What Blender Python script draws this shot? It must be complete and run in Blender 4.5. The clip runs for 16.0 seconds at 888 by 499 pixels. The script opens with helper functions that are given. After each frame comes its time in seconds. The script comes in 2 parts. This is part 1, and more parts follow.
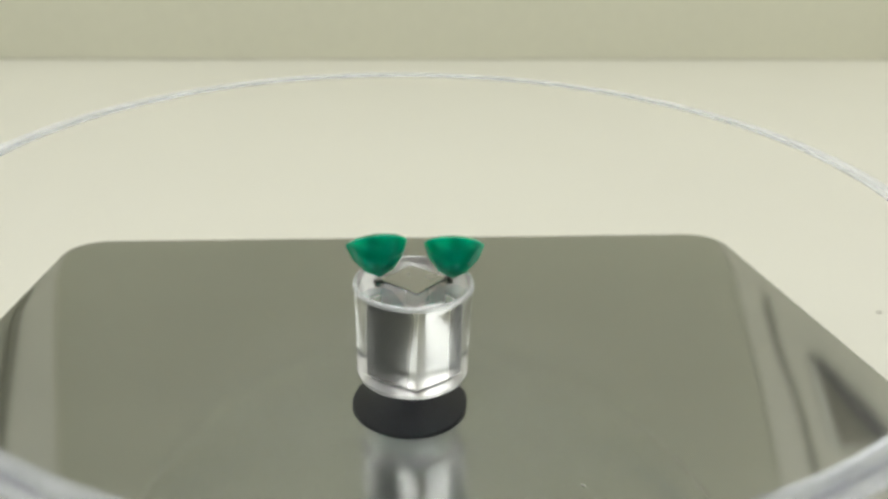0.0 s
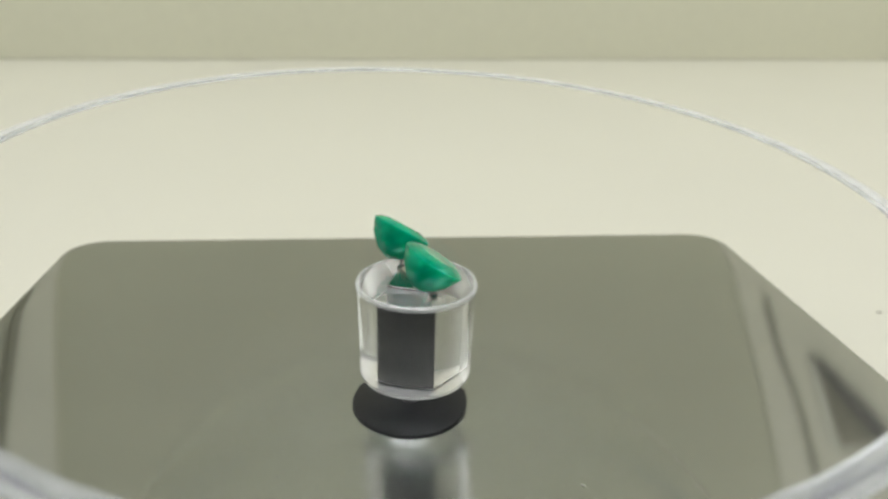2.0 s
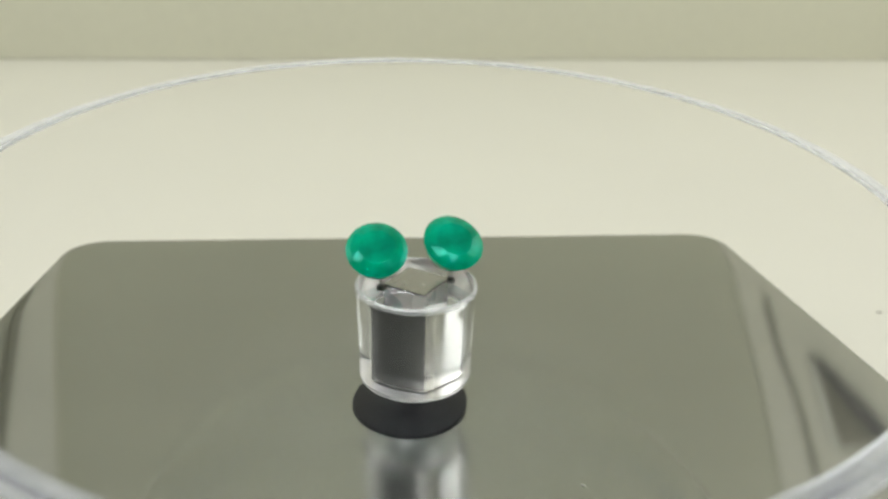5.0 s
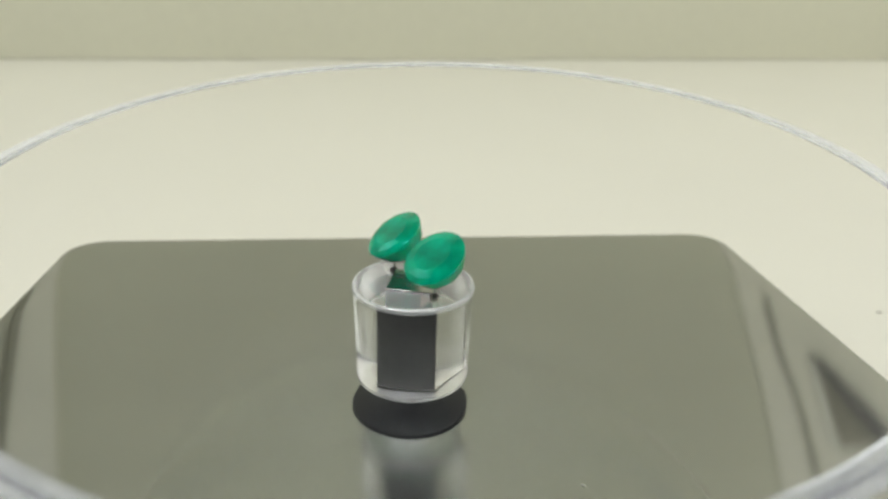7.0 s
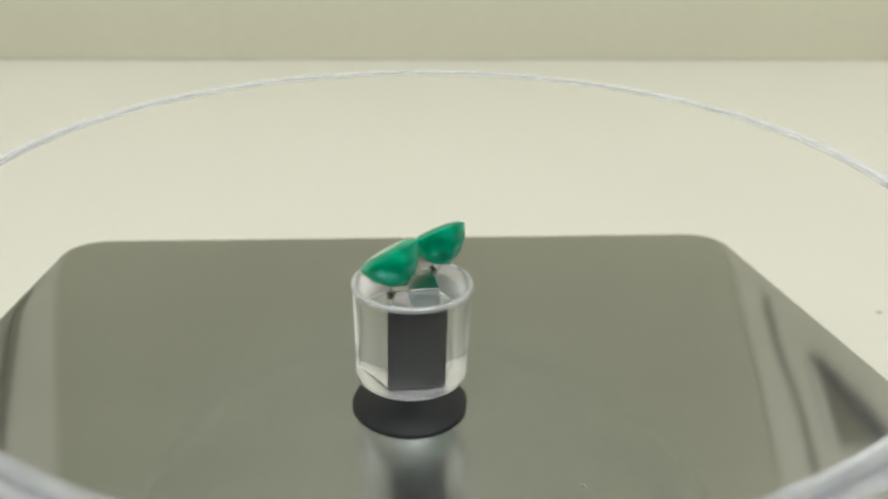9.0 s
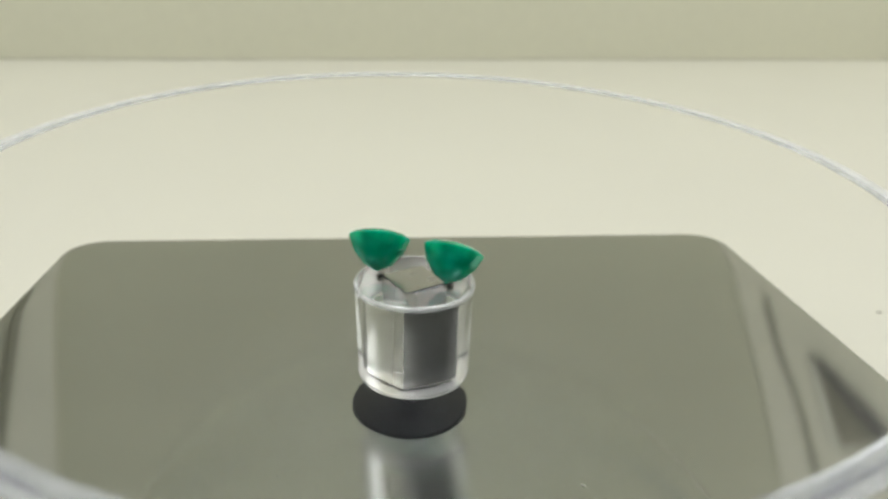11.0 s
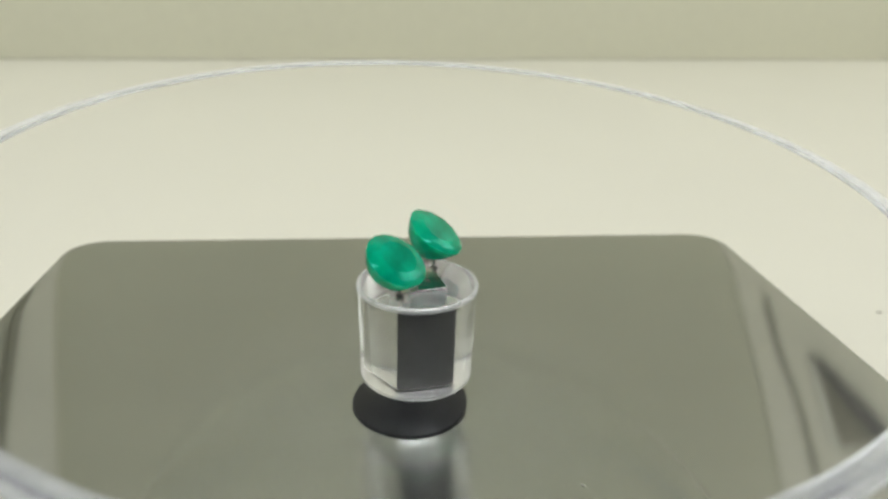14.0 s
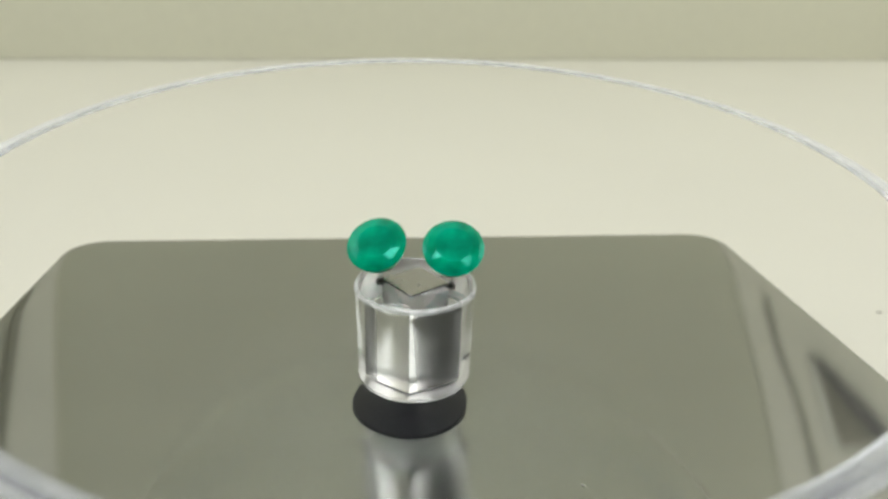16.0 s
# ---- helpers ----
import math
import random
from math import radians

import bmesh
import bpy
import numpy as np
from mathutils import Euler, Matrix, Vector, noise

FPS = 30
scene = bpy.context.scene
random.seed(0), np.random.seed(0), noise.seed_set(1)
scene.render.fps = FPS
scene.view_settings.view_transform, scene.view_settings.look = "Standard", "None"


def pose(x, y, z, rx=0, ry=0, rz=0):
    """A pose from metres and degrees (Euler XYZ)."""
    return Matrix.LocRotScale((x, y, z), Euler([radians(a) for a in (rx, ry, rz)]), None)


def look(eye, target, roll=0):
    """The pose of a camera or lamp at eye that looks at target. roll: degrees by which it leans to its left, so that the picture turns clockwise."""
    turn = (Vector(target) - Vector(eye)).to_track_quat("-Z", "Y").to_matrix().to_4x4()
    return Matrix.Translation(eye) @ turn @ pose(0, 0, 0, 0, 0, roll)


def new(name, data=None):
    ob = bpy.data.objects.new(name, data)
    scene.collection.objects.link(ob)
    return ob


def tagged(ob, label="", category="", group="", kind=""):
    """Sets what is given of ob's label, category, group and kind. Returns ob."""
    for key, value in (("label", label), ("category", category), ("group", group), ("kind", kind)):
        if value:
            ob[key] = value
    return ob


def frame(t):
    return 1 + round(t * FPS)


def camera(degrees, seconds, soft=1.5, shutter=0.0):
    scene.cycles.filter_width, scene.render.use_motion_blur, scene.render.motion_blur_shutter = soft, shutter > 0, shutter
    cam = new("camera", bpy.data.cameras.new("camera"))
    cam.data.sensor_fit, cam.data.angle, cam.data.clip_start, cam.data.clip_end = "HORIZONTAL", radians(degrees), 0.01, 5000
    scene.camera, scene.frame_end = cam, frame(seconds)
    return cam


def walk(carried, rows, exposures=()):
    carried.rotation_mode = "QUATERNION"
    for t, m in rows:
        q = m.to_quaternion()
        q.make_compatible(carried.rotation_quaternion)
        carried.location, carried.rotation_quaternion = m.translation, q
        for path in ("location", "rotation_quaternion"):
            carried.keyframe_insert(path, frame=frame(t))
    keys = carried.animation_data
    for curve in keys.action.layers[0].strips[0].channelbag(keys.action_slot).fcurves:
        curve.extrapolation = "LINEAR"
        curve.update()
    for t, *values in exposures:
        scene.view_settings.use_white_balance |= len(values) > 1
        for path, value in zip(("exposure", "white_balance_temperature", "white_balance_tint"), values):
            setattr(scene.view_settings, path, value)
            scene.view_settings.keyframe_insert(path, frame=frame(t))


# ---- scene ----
cam = camera(64.8, 16.0, soft=2.7)
EYE = Vector((0.0, -0.0871, 0.0570))
PITCH, YAW = 0.409, 0.040
AIM = EYE + Vector((math.sin(YAW) * math.cos(PITCH), math.cos(YAW) * math.cos(PITCH), -math.sin(PITCH)))
SEEN_FROM = look(EYE, AIM, 1.8)
walk(cam, [(0.0, SEEN_FROM), (16.0, SEEN_FROM)], exposures=[(0.0, 0.0), (16.0, 0.0)])
cam.data.dof.use_dof = True
cam.data.dof.focus_distance = 0.097
cam.data.dof.aperture_fstop = 24.0

MM = 0.001
PERIOD = 10.40                 # one turn of the turntable, clockwise from above
AXIS = Vector((-0.0004, 0.0, 0.0))
PLATE_Z = -5.4 * MM
TABLE_Z = -25.0 * MM

# ---------------------------------------------------------------- light
world = bpy.data.worlds.new("room_air")
world.use_nodes = True
scene.world = world
world.node_tree.nodes["Background"].inputs[0].default_value = (0.9, 0.95, 1.0, 1)
world.node_tree.nodes["Background"].inputs[1].default_value = 0.05


def area_lamp(name, eye, target, sx, sy, watts, colour):
    data = bpy.data.lights.new(name, "AREA")
    data.shape, data.size, data.size_y, data.energy, data.color = "RECTANGLE", sx, sy, watts, colour
    ob = new(name, data)
    ob.matrix_world = look(eye, target)
    return ob


area_lamp("lamp_panel_light", (-0.02, -0.37, 0.89), (0.0, 0.34, 0.0), 1.00, 0.22, 6.1, (0.97, 0.985, 1.0))
# unseen light panels at both sides, which brighten the slanted core faces
area_lamp("window_light", (-0.93, 0.20, 0.47), (0.0, 0.10, 0.1), 0.66, 0.82, 4.3, (1.0, 0.99, 0.97))
area_lamp("window_light_right", (0.93, 0.20, 0.47), (0.0, 0.10, 0.1), 0.66, 0.82, 4.3, (1.0, 0.99, 0.97))


# ---------------------------------------------------------------- materials
def nodes_of(name):
    m = bpy.data.materials.new(name)
    m.use_nodes = True
    nt = m.node_tree
    return m, nt, nt.nodes["Principled BSDF"]


def mottled(name, base, rough, spread=0.06, fine=60.0, coarse=6.0, bump=0.0, metal=0.0, stretch=(1, 1, 1), spec=0.5, rough_spread=0.0):
    """A surface with colour variation at two scales and a fine relief."""
    m, nt, b = nodes_of(name)
    tc = nt.nodes.new("ShaderNodeTexCoord")
    mp = nt.nodes.new("ShaderNodeMapping")
    mp.inputs["Scale"].default_value = stretch
    nt.links.new(tc.outputs["Object"], mp.inputs["Vector"])
    n1, n2 = nt.nodes.new("ShaderNodeTexNoise"), nt.nodes.new("ShaderNodeTexNoise")
    n1.inputs["Scale"].default_value, n2.inputs["Scale"].default_value = fine, coarse
    n1.inputs["Detail"].default_value = 4.0
    for n in (n1, n2):
        nt.links.new(mp.outputs[0], n.inputs["Vector"])
    mix = nt.nodes.new("ShaderNodeMath")
    mix.operation = "ADD"
    nt.links.new(n1.outputs[0], mix.inputs[0])
    nt.links.new(n2.outputs[0], mix.inputs[1])
    rng = nt.nodes.new("ShaderNodeMapRange")
    rng.inputs["From Min"].default_value, rng.inputs["From Max"].default_value = 0.6, 1.4
    nt.links.new(mix.outputs[0], rng.inputs["Value"])
    ramp = nt.nodes.new("ShaderNodeMix")
    ramp.data_type = "RGBA"
    ramp.inputs["A"].default_value = (*[c * (1 - spread) for c in base], 1)
    ramp.inputs["B"].default_value = (*[min(1, c * (1 + spread)) for c in base], 1)
    nt.links.new(rng.outputs[0], ramp.inputs["Factor"])
    nt.links.new(ramp.outputs["Result"], b.inputs["Base Color"])
    b.inputs["Roughness"].default_value = rough
    if rough_spread:
        rr = nt.nodes.new("ShaderNodeMapRange")
        rr.inputs["To Min"].default_value, rr.inputs["To Max"].default_value = rough - rough_spread, rough + rough_spread
        rr.inputs["From Min"].default_value, rr.inputs["From Max"].default_value = 0.3, 0.7
        nt.links.new(n2.outputs[0], rr.inputs["Value"])
        nt.links.new(rr.outputs[0], b.inputs["Roughness"])
    b.inputs["Metallic"].default_value = metal
    b.inputs["Specular IOR Level"].default_value = spec
    if bump:
        bp = nt.nodes.new("ShaderNodeBump")
        bp.inputs["Strength"].default_value = bump
        bp.inputs["Distance"].default_value = 0.0002
        nt.links.new(n1.outputs[0], bp.inputs["Height"])
        nt.links.new(bp.outputs[0], b.inputs["Normal"])
    return m


def clear(name, tint, rough, ior, through_share=1.0):
    m, nt, b = nodes_of(name)
    b.inputs["Base Color"].default_value = (*tint, 1)
    b.inputs["Transmission Weight"].default_value = through_share
    b.inputs["IOR"].default_value = ior
    b.inputs["Roughness"].default_value = rough
    return m


TABLE = mottled("white_tabletop", (0.80, 0.79, 0.70), 0.45, 0.02, 900.0, 9.0, bump=0.05, spec=0.3)
WALL = mottled("grey_green_wall_paint", (0.69, 0.685, 0.55), 0.8, 0.03, 120.0, 5.0, bump=0.1, spec=0.2)
LIGHT_WALL = mottled("pale_wall_paint", (0.72, 0.71, 0.60), 0.8, 0.04, 120.0, 5.0, bump=0.1, spec=0.2)
DARK_WALL = mottled("dark_curtain_cloth", (0.016, 0.016, 0.015), 0.9, 0.2, 300.0, 7.0, bump=0.2, spec=0.1)
CEILING = mottled("ceiling_paint", (0.34, 0.335, 0.30), 0.9, 0.03, 80.0, 4.0, spec=0.2)
BOARD = mottled("cream_board", (0.84, 0.82, 0.70), 0.6, 0.04, 300.0, 20.0, spec=0.3)
DARK_TRIM = mottled("brown_trim", (0.35, 0.34, 0.27), 0.6, 0.1, 300.0, 20.0)
STEEL = mottled("brushed_stainless_steel", (0.378, 0.392, 0.382), 0.08, 0.03, 700.0, 25.0, metal=1.0, stretch=(0.25, 4.0, 1.0))
_t = STEEL.node_tree.nodes.new("ShaderNodeTangent")
_t.direction_type, _t.uv_map = "UV_MAP", "grain"
_p = STEEL.node_tree.nodes["Principled BSDF"]
_p.inputs["Anisotropic"].default_value = 0.75
STEEL.node_tree.links.new(_t.outputs[0], _p.inputs["Tangent"])
# the sheet is rubbed matt round the hub and stays bright towards its sides
_n = STEEL.node_tree.nodes
_away, _wear = _n.new("ShaderNodeVectorMath"), _n.new("ShaderNodeMapRange")
_away.operation = "LENGTH"
_wear.interpolation_type = "SMOOTHSTEP"
for _key, _value in (("From Min", 0.012), ("From Max", 0.050), ("To Min", 0.25), ("To Max", 0.075)):
    _wear.inputs[_key].default_value = _value
STEEL.node_tree.links.new(_n["Texture Coordinate"].outputs["Object"], _away.inputs[0])
STEEL.node_tree.links.new(_away.outputs["Value"], _wear.inputs["Value"])
STEEL.node_tree.links.new(_wear.outputs[0], _p.inputs["Roughness"])
MIRROR = mottled("polished_steel_pin", (0.60, 0.60, 0.59), 0.08, 0.04, 500.0, 120.0, metal=1.0)
CORE = mottled("black_core_lining", (0.022, 0.022, 0.020), 0.5, 0.25, 900.0, 150.0, bump=0.05, spec=0.2)
SATIN = mottled("satin_steel", (0.46, 0.46, 0.455), 0.26, 0.05, 900.0, 200.0, metal=1.0, rough_spread=0.04)
PRESSED = mottled("pressed_steel", (0.378, 0.392, 0.382), 0.26, 0.03, 700.0, 60.0, metal=1.0, rough_spread=0.01)
RUBBER = mottled("black_rubber", (0.0105, 0.011, 0.012), 0.42, 0.2, 900.0, 90.0, bump=0.05, spec=0.25)
BLACK_PLASTIC = mottled("black_plastic", (0.02, 0.02, 0.02), 0.4, 0.2, 700.0, 60.0, bump=0.05)
ACRYLIC = clear("clear_acrylic", (0.985, 0.995, 0.99), 0.012, 1.49, 0.975)
BOWL_PLASTIC = clear("clear_thin_film_plastic", (0.995, 0.995, 0.995), 0.0, 1.006)
RIM_PLASTIC = clear("clear_rim_plastic", (0.91, 0.935, 0.99), 0.12, 1.17, 0.87)
FROSTED = clear("frosted_acrylic", (0.94, 0.96, 0.95), 0.20, 1.49, 0.80)
SAWN = clear("sawn_acrylic_base", (0.97, 0.985, 0.975), 0.34, 1.49, 0.985)
EDGE = clear("worn_acrylic_edge", (0.96, 0.975, 0.965), 0.12, 1.49, 0.93)
# shade of the door's groove and field, put into their colour
GROOVE_SHADE = mottled("grey_groove_shade", (0.43, 0.42, 0.35), 0.7, 0.05, 300.0, 20.0, spec=0.3)
FIELD_SHADE = mottled("grey_brown_field_shade", (0.31, 0.295, 0.24), 0.7, 0.05, 300.0, 20.0, spec=0.3)
GROOVE_LIGHT = mottled("grey_cream_paint", (0.58, 0.57, 0.46), 0.7, 0.05, 300.0, 20.0, spec=0.3)
DUST = mottled("pale_lint", (0.30, 0.30, 0.27), 0.9, 0.1, 2000.0, 200.0)
SPOT = mottled("grey_spot", (0.35, 0.34, 0.28), 0.7, 0.1, 2000.0, 200.0)
PIN = mottled("dark_metal_pin", (0.06, 0.06, 0.06), 0.3, 0.2, 900.0, 90.0, metal=1.0)

def emerald():
    m, nt, b = nodes_of("emerald")
    tc = nt.nodes.new("ShaderNodeTexCoord")
    n1 = nt.nodes.new("ShaderNodeTexNoise")
    n1.inputs["Scale"].default_value, n1.inputs["Detail"].default_value = 300.0, 4.0
    nt.links.new(tc.outputs["Object"], n1.inputs["Vector"])
    ramp = nt.nodes.new("ShaderNodeValToRGB")
    ramp.color_ramp.elements[0].position, ramp.color_ramp.elements[1].position = 0.35, 0.68
    ramp.color_ramp.elements[0].color = (0.0, 0.34, 0.195, 1)
    ramp.color_ramp.elements[1].color = (0.0, 0.68, 0.42, 1)
    nt.links.new(n1.outputs[0], ramp.inputs[0])
    nt.links.new(ramp.outputs[0], b.inputs["Base Color"])
    b.inputs["Transmission Weight"].default_value = 0.42
    b.inputs["Subsurface Weight"].default_value = 1.0
    b.inputs["Subsurface Radius"].default_value = (0.1, 1.0, 0.7)
    b.inputs["Subsurface Scale"].default_value = 0.0035
    b.inputs["IOR"].default_value = 1.57
    b.inputs["Specular IOR Level"].default_value = 0.42
    b.inputs["Specular Tint"].default_value = (0.14, 0.95, 0.75, 1)
    b.inputs["Roughness"].default_value = 0.035
    return m


EMERALD = emerald()


# ---------------------------------------------------------------- mesh helpers
def part(name, bm, material, parent=None, label="", smooth=False):
    me = bpy.data.meshes.new(name)
    if material == STEEL:
        grain = bm.loops.layers.uv.new("grain")
        for f in bm.faces:
            for loop in f.loops:
                loop[grain].uv = (loop.vert.co.y * 10, loop.vert.co.x * 10)
    bmesh.ops.recalc_face_normals(bm, faces=bm.faces)
    bm.to_mesh(me)
    bm.free()
    me.materials.append(material)
    for p in me.polygons:
        p.use_smooth = smooth
    if smooth:
        me.set_sharp_from_angle(angle=radians(28))
    ob = new(name, me)
    ob.parent = parent
    if label:
        tagged(ob, label)
    return ob


def box(x0, x1, y0, y1, z0, z1, bevel=0.0, segments=2):
    bm = bmesh.new()
    bmesh.ops.create_cube(bm, size=1.0)
    for v in bm.verts:
        v.co = Vector(((x0 + x1) / 2 + v.co.x * (x1 - x0), (y0 + y1) / 2 + v.co.y * (y1 - y0), (z0 + z1) / 2 + v.co.z * (z1 - z0)))
    if bevel:
        bmesh.ops.bevel(bm, geom=bm.edges[:], offset=bevel, segments=segments, affect="EDGES", profile=0.5)
    return bm


def lathe(profile, steps=96):
    """A closed solid turned round z from (radius, height) pairs; radius 0 gives a pole."""
    bm = bmesh.new()
    rings = []
    for r, z in profile:
        if r < 1e-9:
            rings.append([bm.verts.new((0, 0, z))])
        else:
            rings.append([bm.verts.new((r * math.cos(2 * math.pi * k / steps), r * math.sin(2 * math.pi * k / steps), z)) for k in range(steps)])
    for a, b in zip(rings, rings[1:]):
        for k in range(steps):
            l = (k + 1) % steps
            if len(a) == 1:
                bm.faces.new((a[0], b[k], b[l]))
            elif len(b) == 1:
                bm.faces.new((a[k], a[l], b[0]))
            else:
                bm.faces.new((a[k], a[l], b[l], b[k]))
    return bm


def rounded_slab(x0, x1, y0, y1, z0, z1, radius, edge, corner_steps=10):
    """A slab with rounded corners in plan and rounded upper edge."""
    outline = []
    for cx, cy, a0 in ((x1 - radius, y1 - radius, 0), (x0 + radius, y1 - radius, 90), (x0 + radius, y0 + radius, 180), (x1 - radius, y0 + radius, 270)):
        for k in range(corner_steps + 1):
            a = radians(a0 + 90 * k / corner_steps)
            outline.append((cx, cy, math.cos(a), math.sin(a)))
    bm = bmesh.new()
    levels = [(radius, z0), (radius, z1 - edge)]
    for k in range(1, 6):
        a = radians(90 * k / 5)
        levels.append((radius - edge * (1 - math.cos(a)), z1 - edge + edge * math.sin(a)))
    rings = [[bm.verts.new((cx + r * c, cy + r * s, z)) for cx, cy, c, s in outline] for r, z in levels]
    n = len(outline)
    for a, b in zip(rings, rings[1:]):
        for k in range(n):
            bm.faces.new((a[k], a[(k + 1) % n], b[(k + 1) % n], b[k]))
    bm.faces.new(rings[0])
    bm.faces.new(rings[-1])
    return bm


# ---------------------------------------------------------------- the room
WALL_TURN = math.atan2(0.106, 0.637)
table = part("table", box(-0.88, 0.88, -0.95, 0.80, TABLE_Z - 0.03, TABLE_Z, 0.002), TABLE)
tagged(table, "large plain white tabletop with a faint warm tint", "table")
wall_back = part("wall_north", box(-1.1, 1.1, 0.0, 0.02, TABLE_Z + 0.0005, 1.0), WALL)
wall_back.matrix_world = Matrix.Translation((0.018, 0.476, 0)) @ Matrix.Rotation(WALL_TURN, 4, "Z")
tagged(wall_back, "plain grey-green painted wall behind the table", "wall", kind="structure")
for name, dims, mat, label in (
        ("wall_east", (0.95, 0.97, -1.0, 1.0, -0.75, 1.0), LIGHT_WALL, "pale painted side wall of the room"),
        ("wall_west", (-0.97, -0.95, -1.0, 1.0, -0.75, 1.0), LIGHT_WALL, "pale painted side wall of the room"),
        ("wall_south", (-0.97, 0.97, -1.02, -1.0, -0.75, 1.0), DARK_WALL, "dark cloth-covered wall behind the viewer"),
        ("floor", (-1.2, 1.2, -1.1, 1.2, -0.77, -0.75), DARK_WALL, "dark floor under the table"),
        ("ceiling", (-1.2, 1.2, -1.1, 1.2, 1.0, 1.02), CEILING, "grey painted ceiling")):
    tagged(part(name, box(*dims), mat), label, name.split("_")[0], kind="structure")

# frames added round the two unseen side light panels
for k, side in enumerate((-1, 1)):
    window = tagged(new("window_%d" % (k + 1)), "plain pale frame added round the unseen side light", "window", kind="structure")
    x0, x1 = sorted((side * 0.9505, side * 0.925))
    for bar in ((-0.165, -0.140, 0.03, 0.91), (0.540, 0.565, 0.03, 0.91), (-0.1395, 0.5395, 0.03, 0.055), (-0.1395, 0.5395, 0.885, 0.91)):
        part("window_frame", box(x0, x1, bar[0], bar[1], bar[2], bar[3], 0.003), LIGHT_WALL, window)
lamp = new("lamp_panel")
lamp.matrix_world = look((-0.02, -0.3712, 0.8916), (0.0, 0.34, 0.0))
tagged(lamp, "white rectangular photo lamp panel, switched on", "lamp")
part("housing", box(-0.515, 0.515, -0.125, 0.125, 0.0, 0.02, 0.004), CEILING, lamp)
part("arm", box(-0.012, 0.012, -0.012, 0.012, 0.0205, 0.09), BLACK_PLASTIC, lamp)


def wall_board(name, outline, d0, d1, material, parent=None):
    """A board on the back wall, from its outline in metres along and up the wall, d0 to d1 in front of it."""
    bm = bmesh.new()
    near = [bm.verts.new((x, -d1, z)) for x, z in outline]
    far = [bm.verts.new((x, -d0, z)) for x, z in outline]
    n = len(outline)
    bm.faces.new(near)
    bm.faces.new(far)
    for k in range(n):
        bm.faces.new((near[k], near[(k + 1) % n], far[(k + 1) % n], far[k]))
    return part(name, bm, material, parent)


panel = new("cupboard_door")
panel.matrix_world = wall_back.matrix_world
tagged(panel, "cream slanted cupboard door, the shade of its rounded field painted on", "cupboard door")
wall_board("frame", [(0.276, 0.090), (0.329, 0.214), (0.384, 0.337), (0.446, 0.480), (0.458, 0.496), (0.480, 0.505), (0.818, 0.520), (0.840, 0.090)], 0.0005, 0.0025, BOARD, panel)
# groove and field aren't sunk: darker colour stands for the shade in them
wall_board("groove_shade", [(0.334, 0.165), (0.367, 0.235), (0.416, 0.319), (0.482, 0.452), (0.493, 0.462), (0.509, 0.466), (0.720, 0.470), (0.721, 0.461), (0.513, 0.457), (0.498, 0.452), (0.491, 0.443), (0.425, 0.319), (0.375, 0.236), (0.343, 0.165)], 0.003, 0.0045, GROOVE_SHADE, panel)
wall_board("field", [(0.425, 0.258), (0.452, 0.304), (0.496, 0.383), (0.504, 0.392), (0.518, 0.396), (0.570, 0.398), (0.570, 0.383), (0.500, 0.330)], 0.003, 0.0045, FIELD_SHADE, panel)
# painted highlight: a white strip for the thin bright line mirrored in the steel
wall_board("highlight_strip", [(0.412, 0.250), (0.440, 0.303), (0.486, 0.386), (0.497, 0.399), (0.517, 0.4035), (0.570, 0.406), (0.570, 0.3985), (0.518, 0.3965), (0.503, 0.3925), (0.495, 0.3835), (0.4515, 0.3045), (0.4245, 0.2585)], 0.003, 0.006, TABLE, panel)
wall_board("edge_strip", [(0.413, 0.247), (0.496, 0.328), (0.596, 0.418), (0.618, 0.406), (0.516, 0.318), (0.428, 0.248)], 0.005, 0.0075, BLACK_PLASTIC, panel)
# unseen black strip, added so the near right corner of the steel mirrors dark
wall_board("shadow_gap_strip", [(0.550, 0.522), (0.550, 0.62), (0.72, 0.62), (0.72, 0.522)], 0.0005, 0.004, BLACK_PLASTIC, panel)
side_board = new("slanted_board")
side_board.matrix_world = wall_back.matrix_world
tagged(side_board, "cream slanted board with a dark edge strip on the wall", "board")
wall_board("face", [(-0.303, 0.06), (-0.334, 0.178), (-0.357, 0.272), (-0.400, 0.430), (-0.470, 0.430), (-0.430, 0.341), (-0.374, 0.199), (-0.320, 0.06)], 0.0005, 0.008, BOARD, side_board)
wall_board("edge_strip", [(-0.319, 0.06), (-0.372, 0.199), (-0.428, 0.338), (-0.4335, 0.338), (-0.3775, 0.199), (-0.3245, 0.06)], 0.0005, 0.010, DARK_TRIM, side_board)
wall_board("outer_face", [(-0.329, 0.06), (-0.383, 0.199), (-0.440, 0.340), (-0.475, 0.430), (-0.60, 0.430), (-0.60, 0.06)], 0.0005, 0.006, GROOVE_LIGHT, side_board)

# ---------------------------------------------------------------- the scale
SCALE_TURN = Matrix.Rotation(0.073, 4, "Z")
scale = new("kitchen_scale")
scale.matrix_world = SCALE_TURN
tagged(scale, "flat kitchen scale with a brushed stainless steel platform", "scale")
part("platform", rounded_slab(-71.9 * MM, 77.0 * MM, -92 * MM, 64.0 * MM, PLATE_Z - 1.6 * MM, PLATE_Z, 7.5 * MM, 0.8 * MM), STEEL, scale, "brushed stainless steel platform", True)
part("body", rounded_slab(-64 * MM, 68 * MM, -120 * MM, 53 * MM, TABLE_Z + 3 * MM, PLATE_Z - 1.7 * MM, 10 * MM, 2 * MM), BLACK_PLASTIC, scale, "black plastic body")
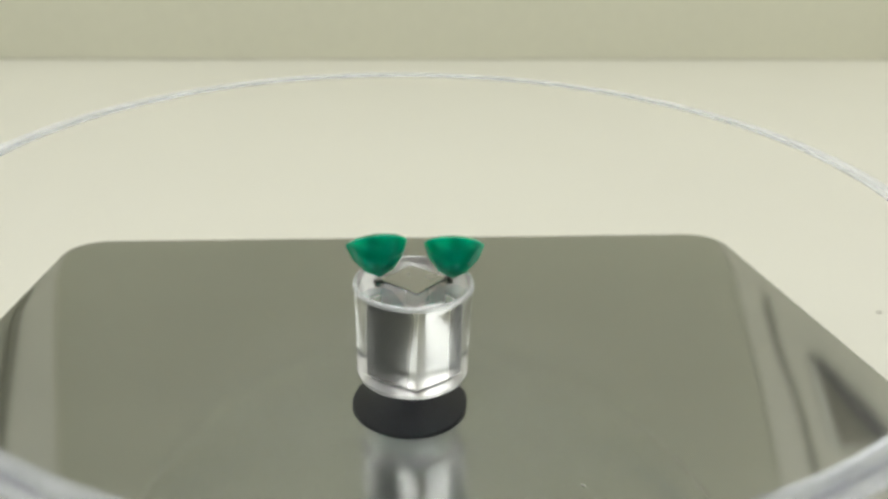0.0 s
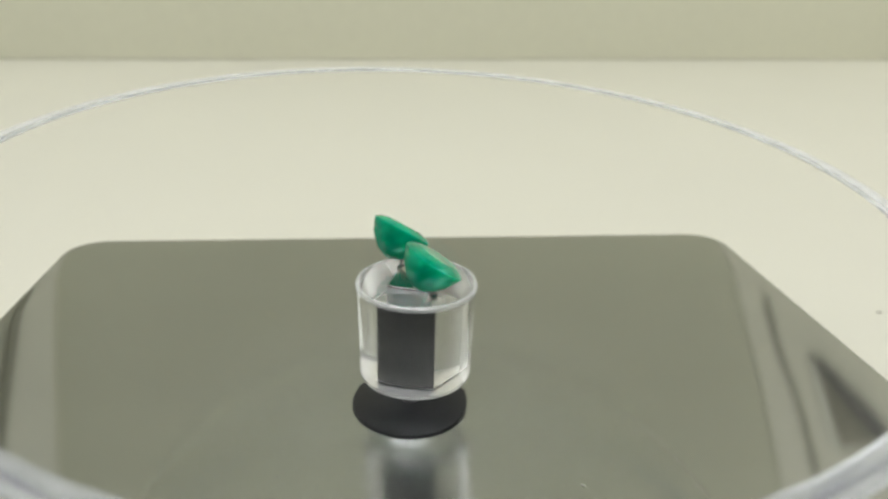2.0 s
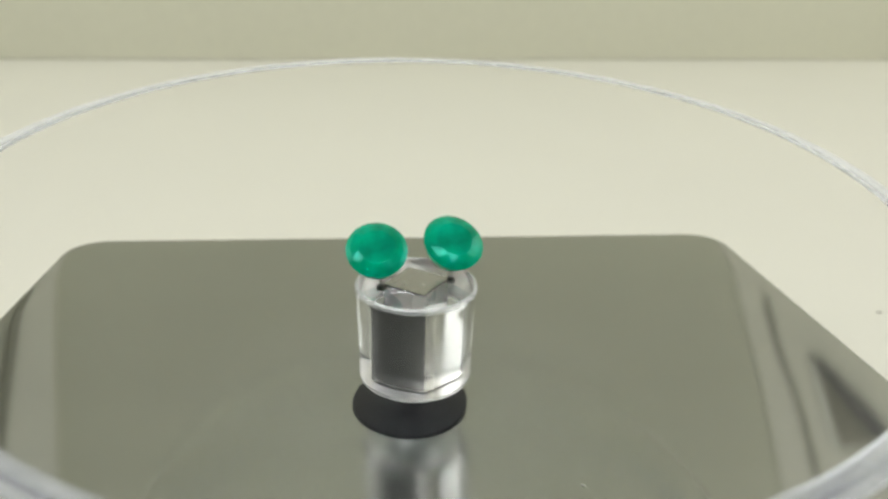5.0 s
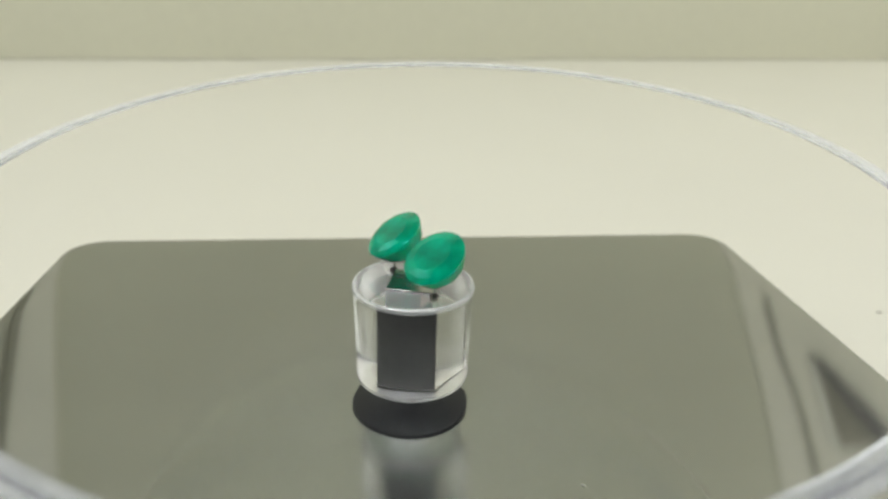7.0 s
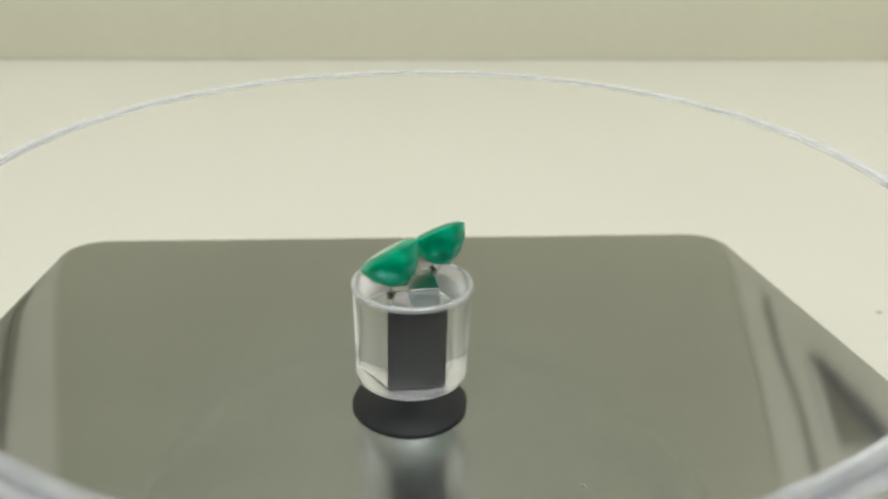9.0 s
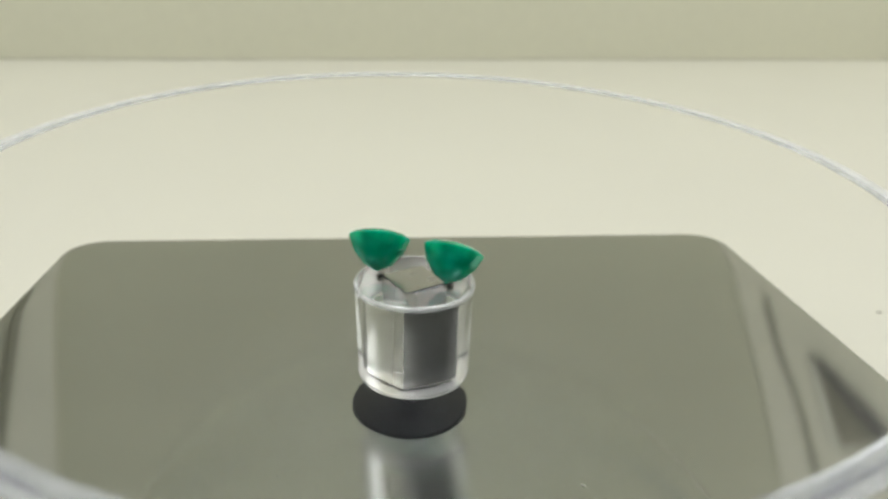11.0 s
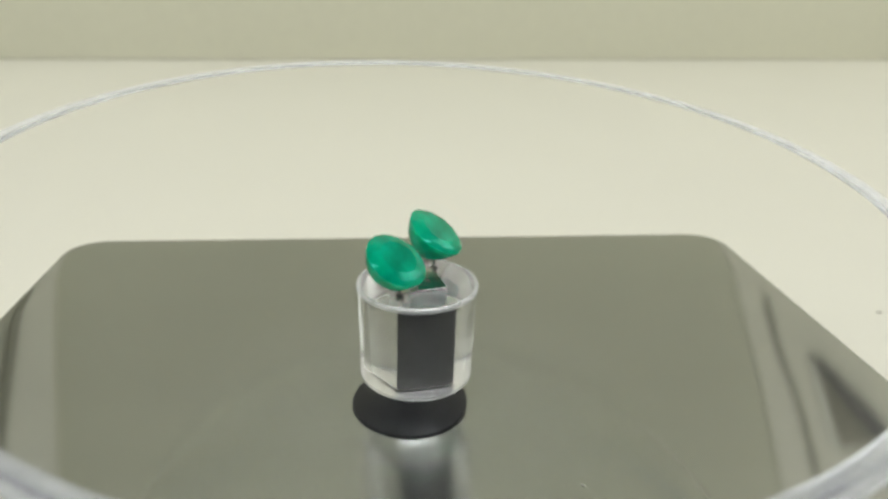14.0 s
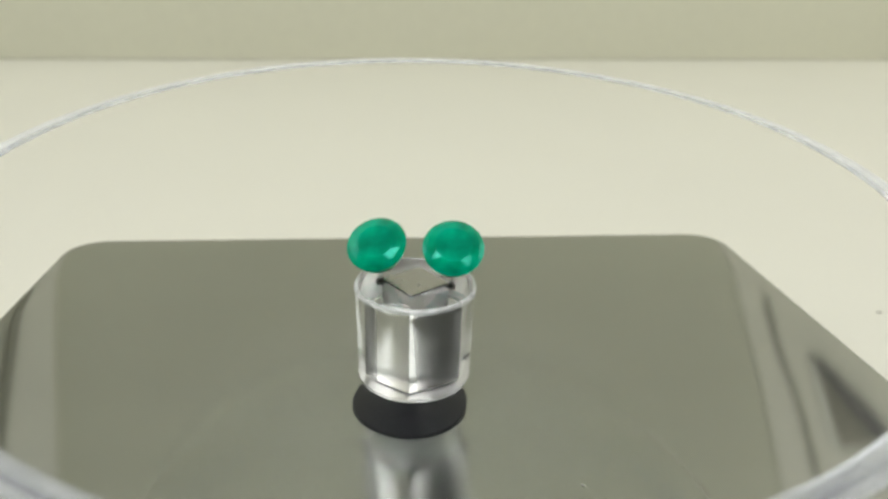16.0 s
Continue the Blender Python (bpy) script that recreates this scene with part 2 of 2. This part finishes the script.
for fx in (-50, 54):
    for fy in (-100, 40):
        foot = lathe([(0, TABLE_Z), (5 * MM, TABLE_Z), (5 * MM, TABLE_Z + 3.2 * MM), (0, TABLE_Z + 3.2 * MM)], 24)
        bmesh.ops.translate(foot, verts=foot.verts, vec=(fx * MM, fy * MM, 0))
        part("foot", foot, RUBBER, scale)

hub = part("turntable_hub", lathe([(0, PLATE_Z), (8.45 * MM, PLATE_Z), (8.5 * MM, PLATE_Z + 0.15 * MM), (8.42 * MM, PLATE_Z + 0.4 * MM), (8.2 * MM, PLATE_Z + 0.5 * MM), (1.2 * MM, PLATE_Z + 0.5 * MM), (1.0 * MM, PLATE_Z + 0.7 * MM), (1.0 * MM, -0.62 * MM), (0, -0.62 * MM)], 72), RUBBER, None, "", True)
tagged(hub, "small black rubber hub disc resting on steel platform", "hub")
hub.location = (AXIS.x - 0.0005, -0.0005, 0)
boss_profile = [(8.55, -0.1), (8.62, 0.14), (8.75, 0.18)] + [(8.9 + 2.6 * k / 10, 0.18 * (1 - k / 10) ** 2.2 + 0.012) for k in range(10)] + [(11.6, 0.004), (11.9, -0.02)]
boss_mesh = lathe([(r * MM, PLATE_Z + z * MM) for r, z in boss_profile], 96)
bmesh.ops.translate(boss_mesh, verts=boss_mesh.verts, vec=(-0.0008, -0.0005, 0))
part("boss", boss_mesh, PRESSED, scale, "low raised ring pressed round the hub", True)


# ---------------------------------------------------------------- the turning things
def shell_profile():
    """Thin shell: flat bottom, side that steepens towards the rim."""
    inner, outer = [(0, 0.0), (12.0, 0.0)], [(0, -0.6), (12.0, -0.6)]
    for k in range(1, 31):
        u = k / 30
        inner.append((12.0 + 45.5 * u, 30.4 * u ** 3))
        outer.append((12.0 + 46.1 * u, -0.6 + 31.0 * u ** 3))
    return [(r * MM, z * MM) for r, z in outer + inner[::-1]]


def rim_profile(radius, height, wide, thick):
    """A flattened lip with rounded edges."""
    pts = []
    for k in range(25):
        c, d = math.cos(2 * math.pi * k / 24), math.sin(2 * math.pi * k / 24)
        pts.append(((radius + wide * c) * MM, (height + thick * d) * MM))
    return pts


bowl = new("clear_bowl")
tagged(bowl, "shallow clear plastic bowl with a rounded rim, turning", "bowl")
shell = part("shell", lathe(shell_profile(), 180), BOWL_PLASTIC, bowl, "thin clear plastic shell", True)
rim_mesh = lathe(rim_profile(57.7, 30.2, 1.30, 0.40), 240)
bmesh.ops.remove_doubles(rim_mesh, verts=rim_mesh.verts, dist=1e-7)
rim = part("rim", rim_mesh, RIM_PLASTIC, bowl, "rounded clear plastic rim", True)
shell.visible_shadow = rim.visible_shadow = False

stand = new("jewellery_stand")
tagged(stand, "clear acrylic cylinder stand with a dark square core", "stand")
H = 14.4
profile = [(0, 0.02), (7.75, 0.02), (7.92, 0.12), (8.02, 0.45), (8.05, 1.2), (8.08, 4.0), (8.17, 8.0), (8.27, 11.0), (8.38, 13.0), (8.45, 13.95), (8.38, 14.25), (8.2, H)]
half = 3.25


def drilled_cylinder(steps=128):
    """The outer skin, a flat top and a square well sunk into it from above."""
    bm = lathe([(r * MM, z * MM) for r, z in profile], steps)
    bm.verts.ensure_lookup_table()
    outer = list(bm.verts)[-steps:]
    mouth, bottom = [], []
    for k in range(steps):
        a = 2 * math.pi * k / steps
        reach = half * MM / max(abs(math.cos(a)), abs(math.sin(a)))
        mouth.append(bm.verts.new((reach * math.cos(a), reach * math.sin(a), H * MM)))
        bottom.append(bm.verts.new((reach * math.cos(a), reach * math.sin(a), 0.22 * MM)))
    for upper, lower in ((outer, mouth), (mouth, bottom)):
        for k in range(steps):
            l = (k + 1) % steps
            bm.faces.new((upper[k], upper[l], lower[l], lower[k]))
    bm.faces.new(bottom)
    return bm


cyl = part("cylinder", drilled_cylinder(), ACRYLIC, stand, "clear polished acrylic cylinder with a square well", True)
cyl.visible_shadow = False
cyl.data.materials.append(SAWN)
for p in cyl.data.polygons:
    if p.center.z < 0.03 * MM:
        p.material_index = 1
inner = half - 0.05
block = part("core", box(-inner * MM, inner * MM, -inner * MM, inner * MM, 0.24 * MM, (H + 0.10) * MM, 0.05 * MM, 1), CORE, stand, "black square core in the well")
for name, pts, label in (("upper_edge", [(8.02, H + 0.006), (8.18, H + 0.03), (8.41, 14.27), (8.49, 13.97), (8.46, 13.75), (8.42, 13.75), (8.44, 13.94), (8.37, 14.22), (8.18, H - 0.02), (8.02, H + 0.006)], "frosted upper edge"),
                         ("lower_edge", [(7.70, -0.02), (7.95, 0.02), (8.08, 0.15), (8.10, 0.50), (8.05, 0.55), (8.00, 0.20), (7.85, 0.06), (7.70, -0.02)], "worn lower edge")):
    ring_mesh = lathe([(r * MM, z * MM) for r, z in pts], 128)
    bmesh.ops.remove_doubles(ring_mesh, verts=ring_mesh.verts, dist=1e-8)
    part(name, ring_mesh, FROSTED if name == "upper_edge" else EDGE, stand, label, True).visible_shadow = False
for side in (-1, 1):
    where = (side * 3.5 * MM, -side * 3.5 * MM, 0)
    pin = lathe([(0, 14.0 * MM), (0.17 * MM, 14.0 * MM), (0.17 * MM, 17.3 * MM), (0.1 * MM, 17.5 * MM), (0, 17.5 * MM)], 16)
    bmesh.ops.translate(pin, verts=pin.verts, vec=where)
    part("pin", pin, MIRROR, stand, "thin steel pin", True)
    plug = lathe([(0, 12.9 * MM), (0.58 * MM, 12.9 * MM), (0.60 * MM, 14.42 * MM), (0.45 * MM, 14.6 * MM), (0, 14.6 * MM)], 20)
    bmesh.ops.translate(plug, verts=plug.verts, vec=where)
    part("plug", plug, PIN, stand, "small black plug holding the pin", True)
part("core_cap", box(-inner * MM, inner * MM, -inner * MM, inner * MM, (H + 0.102) * MM, (H + 0.20) * MM, 0.02 * MM, 1), SATIN, stand, "satin steel top of the core")


def gem_mesh(width, length, depth, crown):
    """An oval mixed cut: table, crown facets, thin girdle, pavilion down to the culet."""
    bm = bmesh.new()
    m, n = 12, 24

    def ring(scale_, z, shift=0.0, count=n):
        return [bm.verts.new((width / 2 * scale_ * math.cos(2 * math.pi * (k + shift) / count), length / 2 * scale_ * math.sin(2 * math.pi * (k + shift) / count), z)) for k in range(count)]

    culet = bm.verts.new((0, 0, -depth))
    low = ring(0.46, -depth * 0.80, 0.5, m)
    belly = ring(0.82, -depth * 0.42, 0.0, n)
    g0 = ring(0.99, -0.00020)
    g1 = ring(1.0, 0.00010)
    mid = ring(0.86, crown * 0.60, 0.5, m)
    top = ring(0.60, crown, 0.0, m)
    for k in range(m):
        l = (k + 1) % m
        bm.faces.new((culet, low[l], low[k]))
        bm.faces.new((low[k], belly[2 * k], belly[2 * k + 1]))
        bm.faces.new((low[k], belly[2 * k + 1], belly[(2 * k + 2) % n]))
        bm.faces.new((low[k], belly[(2 * k + 2) % n], low[l]))
        bm.faces.new((g1[2 * k], g1[2 * k + 1], mid[k]))
        bm.faces.new((g1[2 * k + 1], g1[(2 * k + 2) % n], mid[k]))
        bm.faces.new((mid[k], g1[(2 * k + 2) % n], mid[l]))
        bm.faces.new((top[k], mid[k], top[l]))
        bm.faces.new((mid[k], mid[l], top[l]))
    for k in range(n):
        bm.faces.new((belly[k], belly[(k + 1) % n], g0[(k + 1) % n], g0[k]))
        bm.faces.new((g0[k], g0[(k + 1) % n], g1[(k + 1) % n], g1[k]))
    bm.faces.new(top)
    return bm


GEM_DEPTH = 4.6 * MM


def stud(label, width, length):
    thing = new("emerald_stud")
    tagged(thing, label, "gemstone", group="pair of emeralds")
    gem = part("gem", gem_mesh(width * MM, length * MM, GEM_DEPTH, 0.85 * MM), EMERALD, thing, "faceted oval green emerald")
    for p in gem.data.polygons:
        p.use_smooth = p.center.z < -0.0001
    return thing


stud_a = stud("oval faceted green emerald tilted on clear stand", 8.4, 8.8)
stud_b = stud("oval faceted green emerald beside its twin", 8.3, 8.7)

# ---------------------------------------------------------------- small marks
def fleck(place, length, width, turn, material, label):
    """A thin uneven flake lying flat."""
    bm = bmesh.new()
    pts = [(1.0, 0.1), (0.5, 0.8), (-0.3, 0.6), (-1.0, 0.2), (-0.6, -0.7), (0.4, -0.9)]
    low = [bm.verts.new((x * length, y * width, 0.00001)) for x, y in pts]
    top = [bm.verts.new((x * length * 0.8, y * width * 0.8, 0.00012)) for x, y in pts]
    for k in range(6):
        bm.faces.new((low[k], low[(k + 1) % 6], top[(k + 1) % 6], top[k]))
    bm.faces.new(top)
    bm.faces.new(low)
    ob = part("lint_fleck", bm, material)
    ob.matrix_world = Matrix.Translation(place) @ Matrix.Rotation(radians(turn), 4, "Z")
    return tagged(ob, label, "speck")


fleck((-0.0175, -0.0165, PLATE_Z), 0.00025, 0.00012, -30, DUST, "tiny pale lint fleck on the steel platform")
fleck((0.0214, -0.0180, PLATE_Z), 0.00040, 0.00012, -35, DUST, "tiny pale lint fleck on the steel platform")
fleck((0.117, 0.066, TABLE_Z), 0.00085, 0.0008, 20, SPOT, "small grey spot of dirt on the white tabletop")


def motions():
    """All turning things, keyed every quarter of a second."""
    rate = 360.0 / PERIOD
    times = [k * 0.25 for k in range(65)]
    rows = {"bowl": [], "stand": [], "a": [], "b": []}
    tilt = Matrix.Rotation(radians(4.4), 4, "X")
    for t in times:
        turn = -rate * t
        axis = Matrix.Translation(AXIS)
        spin = Matrix.Rotation(radians(turn), 4, "Z")
        lean = Matrix.Rotation(radians(1.3), 4, Vector((math.cos(radians(2)), math.sin(radians(2)), 0)))
        rows["bowl"].append((t, axis @ Matrix.Translation((0.0020, 0.0008, 0)) @ tilt @ spin @ lean.inverted() @ Matrix.Translation((0, -0.0013, 0))))
        shift = Matrix.Translation((0.00036 * math.cos(radians(rate * 3.4)), 0.00036 * math.sin(radians(rate * 3.4)), 0.0))
        rows["stand"].append((t, axis @ spin @ shift @ Matrix.Rotation(radians(rate * 1.5), 4, "Z")))
        base = axis @ spin @ shift @ Matrix.Rotation(radians(rate * 0.2), 4, "Z")
        for key, side, along, height, roll in (("a", -1, 0.0002, 0.01998, 5), ("b", 1, -0.0003, 0.01957, 7)):
            # the line of the two stones lies along x, their faces look back and up
            rows[key].append((t, base @ pose(side * 0.00525 + 0.00018, along, height, -34, side * roll, 0)))
    walk(bowl, rows["bowl"])
    walk(stand, rows["stand"])
    walk(stud_a, rows["a"])
    walk(stud_b, rows["b"])


motions()
